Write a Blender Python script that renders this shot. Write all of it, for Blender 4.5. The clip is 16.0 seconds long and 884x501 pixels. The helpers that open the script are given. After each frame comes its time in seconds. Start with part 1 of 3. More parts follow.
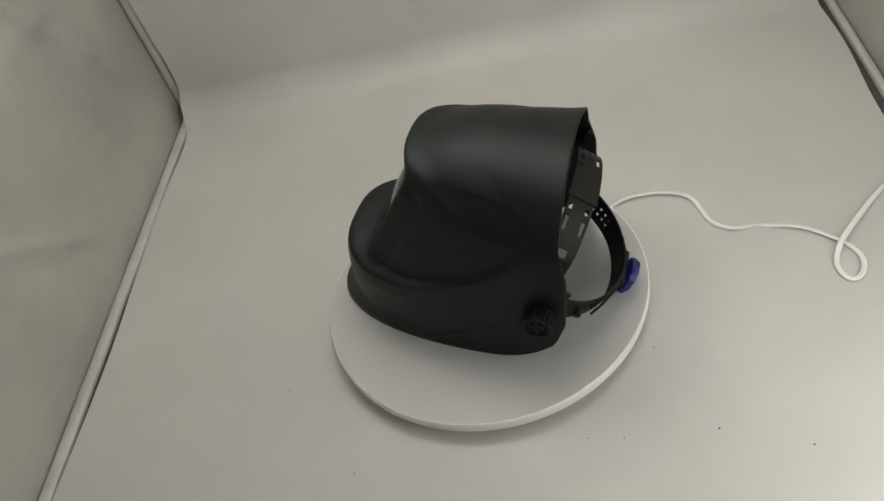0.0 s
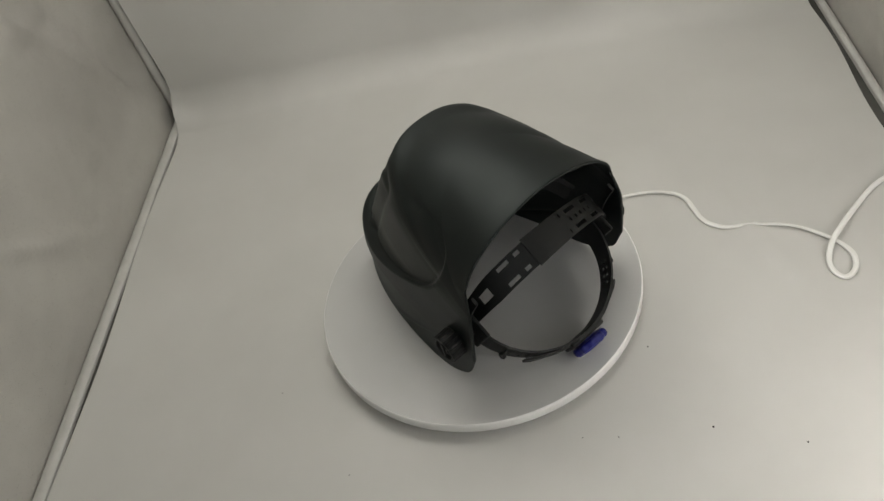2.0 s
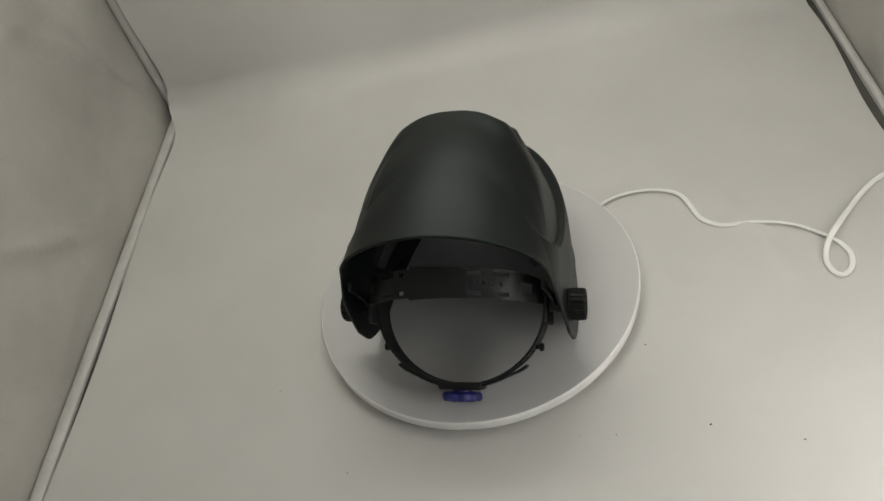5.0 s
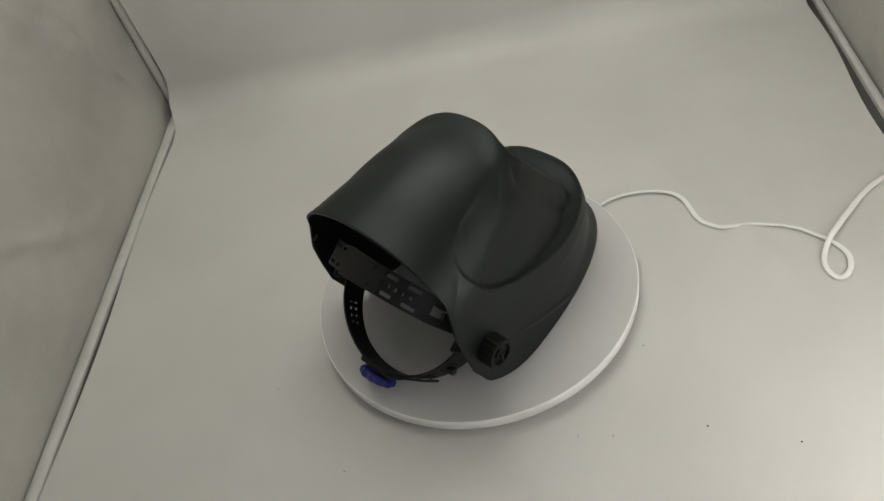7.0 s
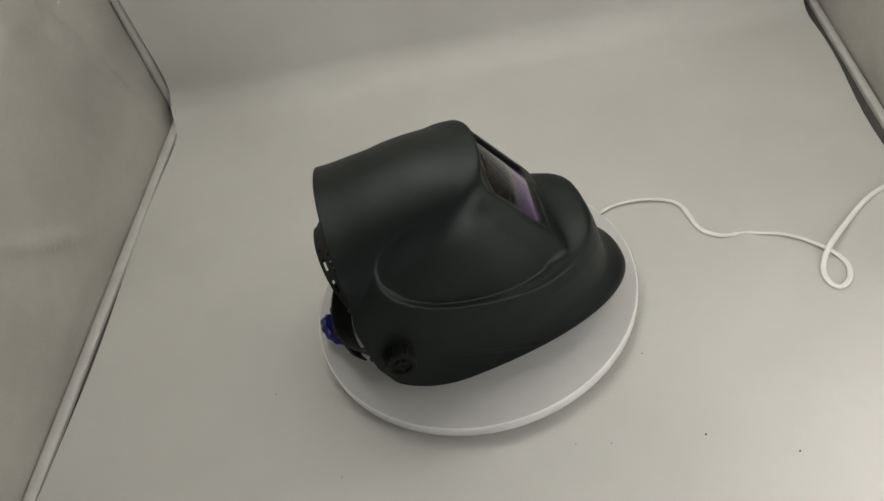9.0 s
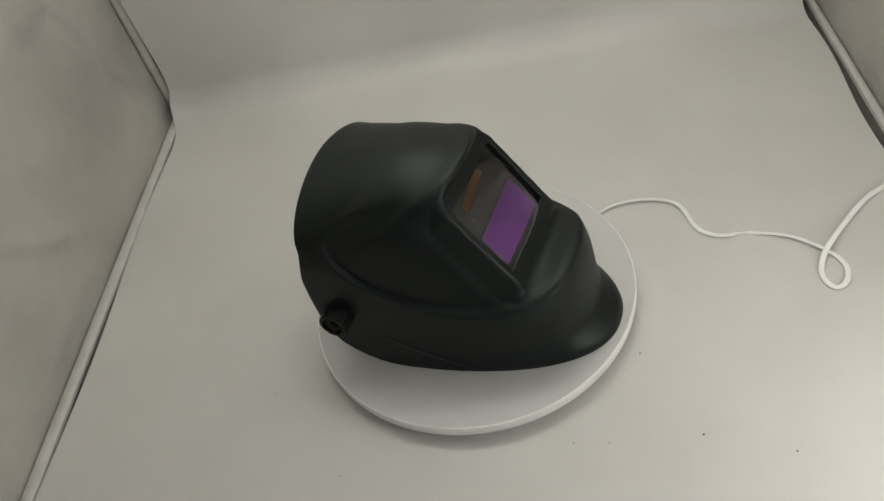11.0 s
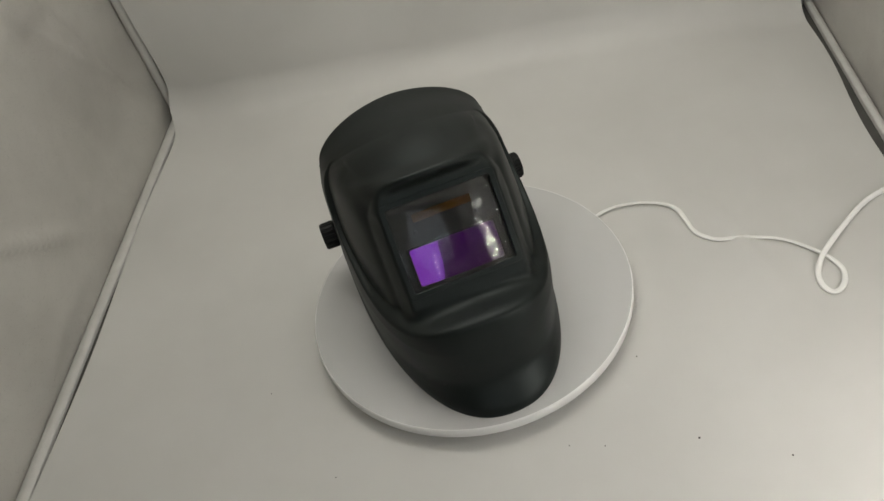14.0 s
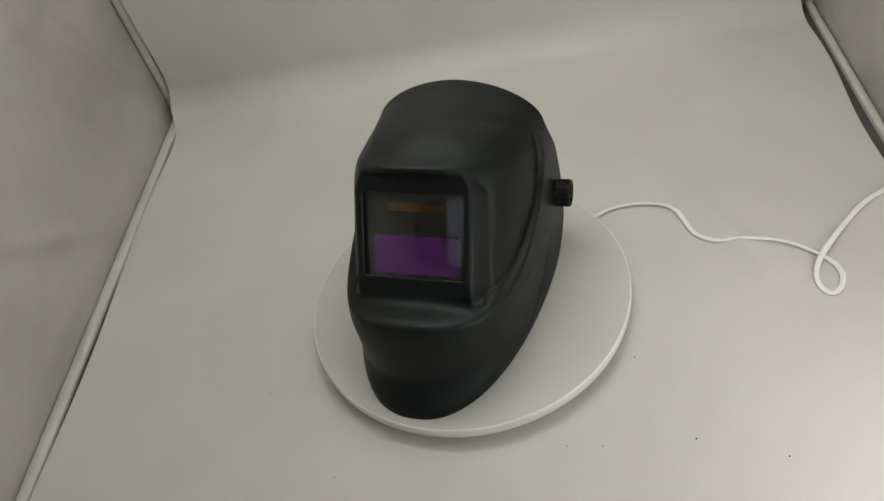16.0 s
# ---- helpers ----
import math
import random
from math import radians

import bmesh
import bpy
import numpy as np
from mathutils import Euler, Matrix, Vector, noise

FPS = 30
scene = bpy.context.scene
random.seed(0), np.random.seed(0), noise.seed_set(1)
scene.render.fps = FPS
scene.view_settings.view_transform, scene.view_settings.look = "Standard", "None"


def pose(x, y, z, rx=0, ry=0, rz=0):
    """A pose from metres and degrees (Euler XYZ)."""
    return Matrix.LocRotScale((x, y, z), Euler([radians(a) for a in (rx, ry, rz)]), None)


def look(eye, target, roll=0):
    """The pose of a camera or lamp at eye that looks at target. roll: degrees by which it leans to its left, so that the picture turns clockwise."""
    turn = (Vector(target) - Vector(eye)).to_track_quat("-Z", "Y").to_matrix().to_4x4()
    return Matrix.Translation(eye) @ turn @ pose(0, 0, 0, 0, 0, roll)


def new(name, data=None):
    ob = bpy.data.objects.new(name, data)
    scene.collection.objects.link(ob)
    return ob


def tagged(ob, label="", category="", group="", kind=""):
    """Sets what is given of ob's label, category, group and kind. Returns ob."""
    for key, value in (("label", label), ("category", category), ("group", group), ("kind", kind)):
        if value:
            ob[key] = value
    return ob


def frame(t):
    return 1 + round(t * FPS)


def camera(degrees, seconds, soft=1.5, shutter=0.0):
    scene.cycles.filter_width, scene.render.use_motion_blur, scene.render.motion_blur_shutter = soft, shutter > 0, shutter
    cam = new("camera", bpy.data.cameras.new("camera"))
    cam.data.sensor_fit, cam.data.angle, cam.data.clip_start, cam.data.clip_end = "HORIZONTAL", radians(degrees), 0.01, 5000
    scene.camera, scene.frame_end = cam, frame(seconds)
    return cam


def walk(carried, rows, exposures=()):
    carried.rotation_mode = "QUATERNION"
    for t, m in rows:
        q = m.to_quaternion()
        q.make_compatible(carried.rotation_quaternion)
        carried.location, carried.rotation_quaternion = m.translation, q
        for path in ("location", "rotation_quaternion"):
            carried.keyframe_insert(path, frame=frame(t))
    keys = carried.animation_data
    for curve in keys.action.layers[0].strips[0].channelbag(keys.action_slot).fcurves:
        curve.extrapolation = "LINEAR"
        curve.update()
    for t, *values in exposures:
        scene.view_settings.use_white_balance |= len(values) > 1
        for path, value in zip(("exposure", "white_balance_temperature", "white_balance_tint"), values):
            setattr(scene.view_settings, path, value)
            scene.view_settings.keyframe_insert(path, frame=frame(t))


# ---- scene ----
cam = camera(61.86, 16.0, soft=1.5)

# seconds, place, turn
PATH = [
    (0, -0.0007, -0.5894, 0.6693, 44.299, 12.803, -9.508),
    (0.5, -0.0007, -0.5909, 0.6686, 44.297, 12.717, -9.516),
    (1, -0.0009, -0.5912, 0.6695, 44.320, 12.830, -9.646),
    (1.5, -0.0027, -0.5903, 0.6704, 44.197, 12.619, -10.149),
    (2, -0.0012, -0.5885, 0.6689, 44.182, 12.668, -10.170),
    (2.5, -0.0003, -0.5880, 0.6683, 44.107, 12.487, -10.704),
    (3, -0.0009, -0.5861, 0.6682, 44.005, 12.243, -10.850),
    (3.5, -0.0022, -0.5871, 0.6696, 43.860, 12.442, -10.735),
    (4, -0.0026, -0.5871, 0.6693, 43.925, 12.573, -10.526),
    (6.5, -0.0017, -0.5899, 0.6700, 43.989, 12.241, -10.148),
    (7, -0.0020, -0.5886, 0.6698, 43.992, 12.090, -10.009),
    (7.5, -0.0020, -0.5897, 0.6693, 44.344, 12.069, -9.917),
    (8, -0.0016, -0.5909, 0.6690, 44.596, 11.873, -9.719),
    (8.5, -0.0012, -0.5900, 0.6683, 44.649, 11.787, -9.635),
    (9, -0.0005, -0.5896, 0.6697, 44.575, 11.847, -9.670),
    (11.5, -0.0003, -0.5908, 0.6710, 44.557, 11.616, -9.515),
    (12, 0.0005, -0.5913, 0.6717, 44.568, 11.628, -9.377),
    (12.5, -0.0001, -0.5914, 0.6714, 44.620, 11.618, -9.379),
    (13, -0.0004, -0.5914, 0.6713, 44.640, 11.584, -9.338),
    (13.5, 0.0005, -0.5920, 0.6709, 44.635, 11.605, -9.349),
    (14, 0.0025, -0.5910, 0.6703, 44.731, 11.426, -9.363),
    (14.5, 0.0043, -0.5920, 0.6704, 44.798, 11.508, -9.370),
    (15, 0.0028, -0.5921, 0.6731, 44.668, 11.393, -9.403),
    (15.5, 0.0047, -0.5914, 0.6723, 44.659, 11.439, -9.310),
    (16, 0.0072, -0.5920, 0.6720, 44.700, 11.482, -9.148),
]
walk(cam, [(t, pose(x, y, z, a, b, c)) for t, x, y, z, a, b, c in PATH])


def spin(t):
    """Turn of the turntable in degrees at t seconds."""
    return 244.71 - 17.051 * t + 9.976 * (t / 16) ** 2 - 6.933 * (t / 16) ** 3


TENT = pose(0, 0, 0, 0, 0, -9.37)      # the light tent stands turned to the table
DISC_Z = 0.0237
HEAD = Matrix.Translation((-0.0121, 0, 0))

# ---- light ----
world = bpy.data.worlds.new("world")
world.use_nodes = True
world.node_tree.nodes["Background"].inputs[0].default_value = (0.84, 0.92, 1.0, 1)
world.node_tree.nodes["Background"].inputs[1].default_value = 0.80
scene.world = world
scene.view_settings.exposure = 0.0


def strip_lamp(name, m, length, width, power, color=(1.0, 0.98, 0.885)):
    data = bpy.data.lights.new(name, "AREA")
    data.shape, data.size, data.size_y, data.energy, data.color = "RECTANGLE", length, width, power, color
    ob = new(name, data)
    ob.matrix_world = m
    return ob


# LED bars: seats in the tent's own axes, with the way that each one faces
# eye, target, length, upright, columns, pitch along, pitch across, chip length, chip width
BARS = [
    ((0.0, 0.25, 0.965), (0.0, 0.12, 0.0), 0.66, False, 1, 0.040, 0.0, 0.021, 0.010),
    ((0.485, -0.46, 0.34), (0.0, -0.05, 0.54), 0.52, True, 4, 0.030, 0.019, 0.0068, 0.0060),
    ((0.505, -0.20, 0.33), (0.0, 0.05, 0.34), 0.42, True, 1, 0.030, 0.0, 0.0068, 0.0060),
    ((0.08, -0.715, 0.30), (0.0, 0.0, 0.25), 0.22, True, 1, 0.045, 0.0, 0.010, 0.005),
]


def bar_pose(eye, target, upright):
    m = look(eye, target)
    if upright:
        m = m @ pose(0, 0, 0, 0, 0, 90)
    return TENT @ m


strip_lamp("bar_light", bar_pose(BARS[0][0], BARS[0][1], False) @ Matrix.Translation((0, 0, -0.012)), 0.80, 0.40, 2.42)


# ---- materials ----
def material(name):
    mat = bpy.data.materials.new(name)
    mat.use_nodes = True
    nt = mat.node_tree
    return mat, nt, nt.nodes["Principled BSDF"]


def noise_node(nt, scale, detail=4.0, rough=0.55, coords="Object"):
    tc = nt.nodes.new("ShaderNodeTexCoord")
    n = nt.nodes.new("ShaderNodeTexNoise")
    n.inputs["Scale"].default_value = scale
    n.inputs["Detail"].default_value = detail
    n.inputs["Roughness"].default_value = rough
    nt.links.new(tc.outputs[coords], n.inputs["Vector"])
    return n.outputs["Fac"]


def ramp(nt, fac, stops):
    r = nt.nodes.new("ShaderNodeValToRGB")
    while len(r.color_ramp.elements) < len(stops):
        r.color_ramp.elements.new(0.5)
    for e, (p, c) in zip(r.color_ramp.elements, stops):
        e.position, e.color = p, (*c, 1)
    nt.links.new(fac, r.inputs[0])
    return r.outputs[0]


def bump(nt, bsdf, heights, prev=None):
    for fac, strength, dist in heights:
        b = nt.nodes.new("ShaderNodeBump")
        b.inputs["Strength"].default_value = strength
        b.inputs["Distance"].default_value = dist
        nt.links.new(fac, b.inputs["Height"])
        if prev:
            nt.links.new(prev, b.inputs["Normal"])
        prev = b.outputs[0]
    nt.links.new(prev, bsdf.inputs["Normal"])


def grained(name, a, b, scale, rough, fine=600, fine_bump=0.15, fine_dist=0.0003, metallic=0.0, coarse_bump=0.0, rough_var=0.08, spec=0.5):
    """Two tones by a coarse noise, relief by a fine one."""
    mat, nt, p = material(name)
    coarse = noise_node(nt, scale)
    nt.links.new(ramp(nt, coarse, [(0.35, a), (0.65, b)]), p.inputs["Base Color"])
    lo, hi = (max(rough - rough_var, 0.02),) * 3, (min(rough + rough_var, 1.0),) * 3
    nt.links.new(ramp(nt, coarse, [(0.3, lo), (0.7, hi)]), p.inputs["Roughness"])
    p.inputs["Metallic"].default_value = metallic
    p.inputs["Specular IOR Level"].default_value = spec
    heights = [(noise_node(nt, fine, 2.0), fine_bump, fine_dist)]
    if coarse_bump:
        heights.append((coarse, 0.6, coarse_bump))
    bump(nt, p, heights)
    return mat


M_SHEET = grained("backdrop_vinyl", (0.565, 0.557, 0.534), (0.605, 0.597, 0.574), 5, 0.55, fine=900, fine_bump=0.05, coarse_bump=0.002)
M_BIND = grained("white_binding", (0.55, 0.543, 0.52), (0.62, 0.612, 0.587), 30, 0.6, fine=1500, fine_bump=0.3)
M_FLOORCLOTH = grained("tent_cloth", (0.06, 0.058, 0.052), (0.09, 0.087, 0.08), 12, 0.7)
M_FLAP = grained("flap_cloth", (0.15, 0.15, 0.145), (0.20, 0.20, 0.19), 8, 0.7)
# one white plastic in two tones: front light on the rim is put into its colour
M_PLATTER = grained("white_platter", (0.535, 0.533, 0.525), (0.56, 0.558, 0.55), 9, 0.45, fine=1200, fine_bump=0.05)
M_RIM_LIT = grained("white_rim_lit", (0.85, 0.848, 0.835), (0.88, 0.877, 0.865), 30, 0.38, fine=1200, fine_bump=0.05)
M_CORD = grained("white_cable", (0.84, 0.835, 0.81), (0.88, 0.875, 0.85), 40, 0.4)
M_SHELL = grained("black_nylon", (0.0034, 0.0050, 0.0047), (0.0050, 0.0070, 0.0066), 14, 0.46, fine=1400, fine_bump=0.12, fine_dist=0.0002, rough_var=0.04, spec=0.30)
M_SHELL.node_tree.nodes["Principled BSDF"].inputs["Specular Tint"].default_value = (0.90, 1.0, 0.98, 1)
M_GEAR = grained("black_headgear", (0.005, 0.0056, 0.0053), (0.009, 0.0096, 0.0092), 30, 0.52, fine=900, fine_bump=0.2, spec=0.35)
M_KNOB = grained("black_knob", (0.004, 0.0046, 0.0044), (0.007, 0.0075, 0.0072), 40, 0.5, fine=900, fine_bump=0.2, spec=0.2)
M_BLUE = grained("blue_plastic", (0.005, 0.006, 0.11), (0.008, 0.010, 0.16), 60, 0.40)
M_PAD = grained("black_foam", (0.012, 0.012, 0.012), (0.02, 0.02, 0.02), 60, 0.9, fine=700, fine_bump=0.6, fine_dist=0.0008)
M_CARTRIDGE = grained("filter_case", (0.008, 0.008, 0.008), (0.013, 0.013, 0.013), 30, 0.35, spec=0.15)
M_SPECK = grained("dark_crumb", (0.03, 0.03, 0.03), (0.06, 0.05, 0.05), 90, 0.8)
M_FILTER = grained("violet_filter", (0.24, 0.038, 0.41), (0.28, 0.050, 0.47), 20, 0.035, fine=300, fine_bump=0.004, metallic=1.0, rough_var=0.012)
M_CELL = grained("amber_cell", (0.19, 0.080, 0.008), (0.26, 0.11, 0.011), 60, 0.07, metallic=1.0, rough_var=0.03)
M_SENSOR = grained("sensor_lens", (0.02, 0.02, 0.025), (0.05, 0.05, 0.06), 200, 0.1, rough_var=0.02)
M_BARCASE = grained("bar_case", (0.6, 0.6, 0.6), (0.7, 0.7, 0.7), 20, 0.4, metallic=0.8)


def silver_cloth():
    """Creased silver-coated cloth with a sparkling weave."""
    mat, nt, p = material("silver_cloth")
    big = noise_node(nt, 4, 5.0, 0.6)
    nt.links.new(ramp(nt, big, [(0.3, (0.44, 0.425, 0.40)), (0.7, (0.58, 0.565, 0.53))]), p.inputs["Base Color"])
    p.inputs["Metallic"].default_value = 0.3
    weave = noise_node(nt, 700, 1.0)
    nt.links.new(ramp(nt, weave, [(0.3, (0.55, 0.55, 0.55)), (0.68, (0.38, 0.38, 0.38)), (0.74, (0.12, 0.12, 0.12))]), p.inputs["Roughness"])
    tc = nt.nodes.new("ShaderNodeTexCoord")
    mp = nt.nodes.new("ShaderNodeMapping")
    mp.inputs["Scale"].default_value = (3.0, 3.0, 9.0)
    mp.inputs["Rotation"].default_value = (0.5, 0.0, 0.0)
    nt.links.new(tc.outputs["Object"], mp.inputs["Vector"])
    folds = nt.nodes.new("ShaderNodeTexNoise")
    folds.inputs["Scale"].default_value, folds.inputs["Detail"].default_value, folds.inputs["Distortion"].default_value = 0.9, 2.0, 0.3
    nt.links.new(mp.outputs[0], folds.inputs["Vector"])
    bump(nt, p, [(weave, 0.35, 0.0005), (folds.outputs["Fac"], 0.5, 0.03)])
    return mat


M_FILTER.node_tree.nodes["Principled BSDF"].inputs["Specular Tint"].default_value = (0.08, 0.08, 0.09, 1)
M_SILVER = silver_cloth()


def clear_plate():
    mat, nt, p = material("clear_cover")
    p.inputs["Base Color"].default_value = (0.96, 0.97, 0.97, 1)
    p.inputs["Roughness"].default_value = 0.03
    p.inputs["IOR"].default_value = 1.47
    p.inputs["Transmission Weight"].default_value = 1.0
    nt.links.new(ramp(nt, noise_node(nt, 40), [(0.4, (0.006, 0.006, 0.006)), (0.7, (0.02, 0.02, 0.02))]), p.inputs["Roughness"])
    return mat


M_CLEAR = clear_plate()


def glow(name, color, strength):
    mat, nt, p = material(name)
    p.inputs["Base Color"].default_value = (*color, 1)
    p.inputs["Emission Color"].default_value = (*color, 1)
    p.inputs["Emission Strength"].default_value = strength
    return mat


M_LED = glow("led_chip", (1.0, 0.97, 0.90), 100.0)
M_LED_PANEL = glow("panel_led_chip", (1.0, 0.965, 0.91), 105.0)
M_LED_DIM = glow("small_led_chip", (1.0, 0.98, 0.92), 150.0)


# ---- building blocks ----
def mesh_ob(name, verts, faces, mat, smooth=True):
    me = bpy.data.meshes.new(name)
    me.from_pydata([tuple(v) for v in verts], [], [tuple(f) for f in faces])
    me.materials.append(mat)
    if smooth:
        me.polygons.foreach_set("use_smooth", [True] * len(me.polygons))
    me.update()
    return new(name, me)


def part(name, bm, mat, parent=None, label="", m=None, smooth=False):
    """Links a bmesh as one mesh object under its parent."""
    me = bpy.data.meshes.new(name)
    bm.normal_update()
    bm.to_mesh(me)
    bm.free()
    me.materials.append(mat)
    if smooth:
        me.polygons.foreach_set("use_smooth", [True] * len(me.polygons))
    ob = new(name, me)
    if parent:
        ob.parent = parent
    if m is not None:
        ob.matrix_basis = m
    return tagged(ob, label)


def under(ob, parent, label=""):
    ob.parent = parent
    return tagged(ob, label)


def box_bm(sx, sy, sz, m=None, bevel=0.0, segments=2):
    bm = bmesh.new()
    bmesh.ops.create_cube(bm, size=1.0, matrix=Matrix.Diagonal((sx, sy, sz, 1)))
    if bevel:
        bmesh.ops.bevel(bm, geom=bm.edges[:], offset=bevel, segments=segments, affect="EDGES", profile=0.5)
    if m is not None:
        bmesh.ops.transform(bm, matrix=m, verts=bm.verts)
    return bm


def lathe_bm(profile, steps=64, wobble=None):
    """Turns a profile of (radius, height) round z."""
    bm = bmesh.new()
    rings = []
    for r, z in profile:
        ring = []
        for i in range(steps):
            a = 2 * math.pi * i / steps
            k = wobble(a, r, z) if wobble else 1.0
            ring.append(bm.verts.new((r * k * math.cos(a), r * k * math.sin(a), z)))
        rings.append(ring)
    for lo, hi in zip(rings, rings[1:]):
        for i in range(steps):
            j = (i + 1) % steps
            bm.faces.new((lo[i], lo[j], hi[j], hi[i]))
    bm.faces.new(rings[0][::-1])
    bm.faces.new(rings[-1])
    return bm


def spline(points, n):
    """n points on a smooth line through the given ones, evenly spaced."""
    p = np.array(points, float)
    q = np.vstack([2 * p[0] - p[1], p, 2 * p[-1] - p[-2]])
    out = []
    for i in range(1, len(q) - 2):
        for u in np.linspace(0, 1, 24, endpoint=False):
            a, b, c, d = q[i - 1:i + 3]
            out.append(0.5 * (2 * b + (c - a) * u + (2 * a - 5 * b + 4 * c - d) * u * u + (3 * b - a - 3 * c + d) * u ** 3))
    out = np.array(out + [p[-1]])
    return resample(out, n)


def resample(line, n):
    seg = np.r_[0, np.cumsum(np.linalg.norm(np.diff(line, axis=0), axis=1))]
    u = np.linspace(0, seg[-1], n)
    return np.stack([np.interp(u, seg, line[:, k]) for k in range(line.shape[1])], 1)


def step(x, a, b):
    u = np.clip((x - a) / (b - a), 0, 1)
    return u * u * (3 - 2 * u)


# ---- light tent ----
LEFT, RIGHT, BACK, FRONT, TOP = -0.538, 0.574, 0.545, -0.74, 1.02


def west(v):
    """Side walls, which draw in a little towards the front."""
    return LEFT + 0.020 * (BACK - v)


def east(v):
    return RIGHT - 0.060 * (BACK - v)


def tent_plane(name, corner, du, dv, label, mat, relief=0.0, n=40, hole=None, folds=()):
    """A cloth wall of two skins, with slight folds."""
    corner, du, dv = Vector(corner), Vector(du), Vector(dv)
    nrm = du.cross(dv).normalized()
    verts, faces = [], []
    for side in (0, 1):
        for i in range(n + 1):
            for j in range(n + 1):
                p = corner + du * (i / n) + dv * (j / n)
                h = relief * (noise.noise(p * 3.1) + 0.5 * noise.noise(p * 7.7))
                for fy, fz, slope in folds:
                    off = (p.z - fz) - slope * (fy - p.y)
                    h += 0.006 * math.exp(-(off / 0.012) ** 2) * max(0.0, min(1.0, (fy - p.y) / 0.1))
                edge = min(i, j, n - i, n - j) / 5
                verts.append(p + nrm * (h * min(edge, 1) - 0.004 * side))
    m = (n + 1) * (n + 1)
    for side in (0, 1):
        for i in range(n):
            for j in range(n):
                if hole and hole[0] <= i < hole[1] and hole[2] <= j < hole[3]:
                    continue
                a = side * m + i * (n + 1) + j
                f = (a, a + n + 1, a + n + 2, a + 1)
                faces.append(f if side == 0 else f[::-1])
    ob = mesh_ob(name, verts, faces, mat)
    ob.matrix_world = TENT
    return tagged(ob, label, "tent wall", kind="structure")


W_, D_, H_ = RIGHT - LEFT, BACK - FRONT, TOP
tent_plane("wall_west", (west(FRONT), FRONT, -0.004), (LEFT - west(FRONT), D_, 0), (0, 0, H_), "creased silver fabric side wall of the light tent", M_SILVER, 0.012, n=130, folds=((0.53, 0.02, 1.3), (0.50, 0.0, 2.3), (0.22, 0.02, 0.8)))
tent_plane("wall_east", (RIGHT, BACK, -0.004), (east(FRONT) - RIGHT, -D_, 0), (0, 0, H_), "silver fabric side wall of the light tent", M_SILVER, 0.012)
tent_plane("wall_north", (LEFT, BACK, -0.004), (W_, 0, 0), (0, 0, H_), "grey fabric back wall behind the backdrop", M_FLAP)
tent_plane("ceiling", (LEFT, BACK, TOP), (W_, 0, 0), (0, -D_, 0), "silver fabric roof of the light tent", M_SILVER, 0.008)
# the front flap has the opening through which the tent is viewed
tent_plane("wall_south", (RIGHT, FRONT, -0.004), (-W_, 0, 0), (0, 0, H_), "grey fabric front flap with a viewing opening", M_FLAP, 0.01, hole=(10, 25, 19, 36))
tent_plane("floor", (LEFT, FRONT, -0.004), (W_, 0, 0), (0, D_, 0), "dark fabric floor under the backdrop", M_FLOORCLOTH)


def backdrop():
    """One vinyl sheet that lies on the tent floor and sweeps up the back."""
    r = 0.060
    back = 0.533
    prof = [(v, 0.0) for v in np.linspace(FRONT + 0.02, back - r, 150)]
    prof += [(back - r + r * math.sin(a), r - r * math.cos(a)) for a in np.linspace(0.05, math.pi / 2, 20)]
    prof += [(back, z) for z in np.linspace(r + 0.02, 0.97, 40)]
    nu = 170
    verts, faces = [], []
    for k, (v, z) in enumerate(prof):
        wall = min(z / 0.1, 1)
        corner = math.exp(-(((v - back) ** 2 + z * z) ** 0.5 / 0.05) ** 2)
        left = west(v) + 0.0240 - 0.016 * corner + 0.0034 * math.sin(v * 12 + z * 14 + 1.6)
        right = east(v) - 0.0250 + 0.0032 * math.sin(v * 19 + z * 19 + 0.6)
        for i in range(nu + 1):
            s = i / nu
            # columns are closer together near both edges
            s = 0.5 - 0.5 * math.cos(math.pi * s)
            u = left + (right - left) * s
            near = min(u - left, right - u)
            edge = max(0, 1 - near / 0.05) ** 2
            lift = edge * (0.0035 if s > 0.5 else 0.0015 + 0.010 * corner)
            sag = 0.0016 * noise.noise(Vector((u * 4, v * 4, z * 4))) + wall * min(near / 0.1, 1) * 0.006 * noise.noise(Vector((u * 2.2 + 0.7, 3.1, z * 2.6)))
            # a low ridge added by the cable; its slope imitates a soft shadow streak
            along = (u - 0.327) * 0.252 + (v - 0.03) * -0.968
            off = (u - 0.327) * 0.968 + (v - 0.03) * 0.252
            shade_ridge = 0.0050 * math.exp(-(off / 0.014) ** 2 - (along / 0.075) ** 4) if z < 0.01 else 0.0
            slack = 0.020 * math.exp(-((v - back) ** 2 + z * z) / 0.0075) * min(max(near, 0.0) / 0.20, 1) ** 1.5
            h = slack + lift + sag * (0.3 + 0.7 * wall) + shade_ridge
            a = wall * math.pi / 2 if z < 0.1 else math.pi / 2
            verts.append((u, v - h * math.sin(a), z + h * math.cos(a)))
    n = nu + 1
    for k in range(len(prof) - 1):
        for i in range(nu):
            a = k * n + i
            faces.append((a, a + 1, a + n + 1, a + n))
    ob = mesh_ob("backdrop", verts, faces, M_SHEET)
    ob.matrix_world = TENT
    mod = ob.modifiers.new("thick", "SOLIDIFY")
    mod.thickness, mod.offset = 0.0012, -1
    return tagged(ob, "white vinyl backdrop sheet sweeping up behind the turntable", "backdrop", kind="structure")


backdrop()


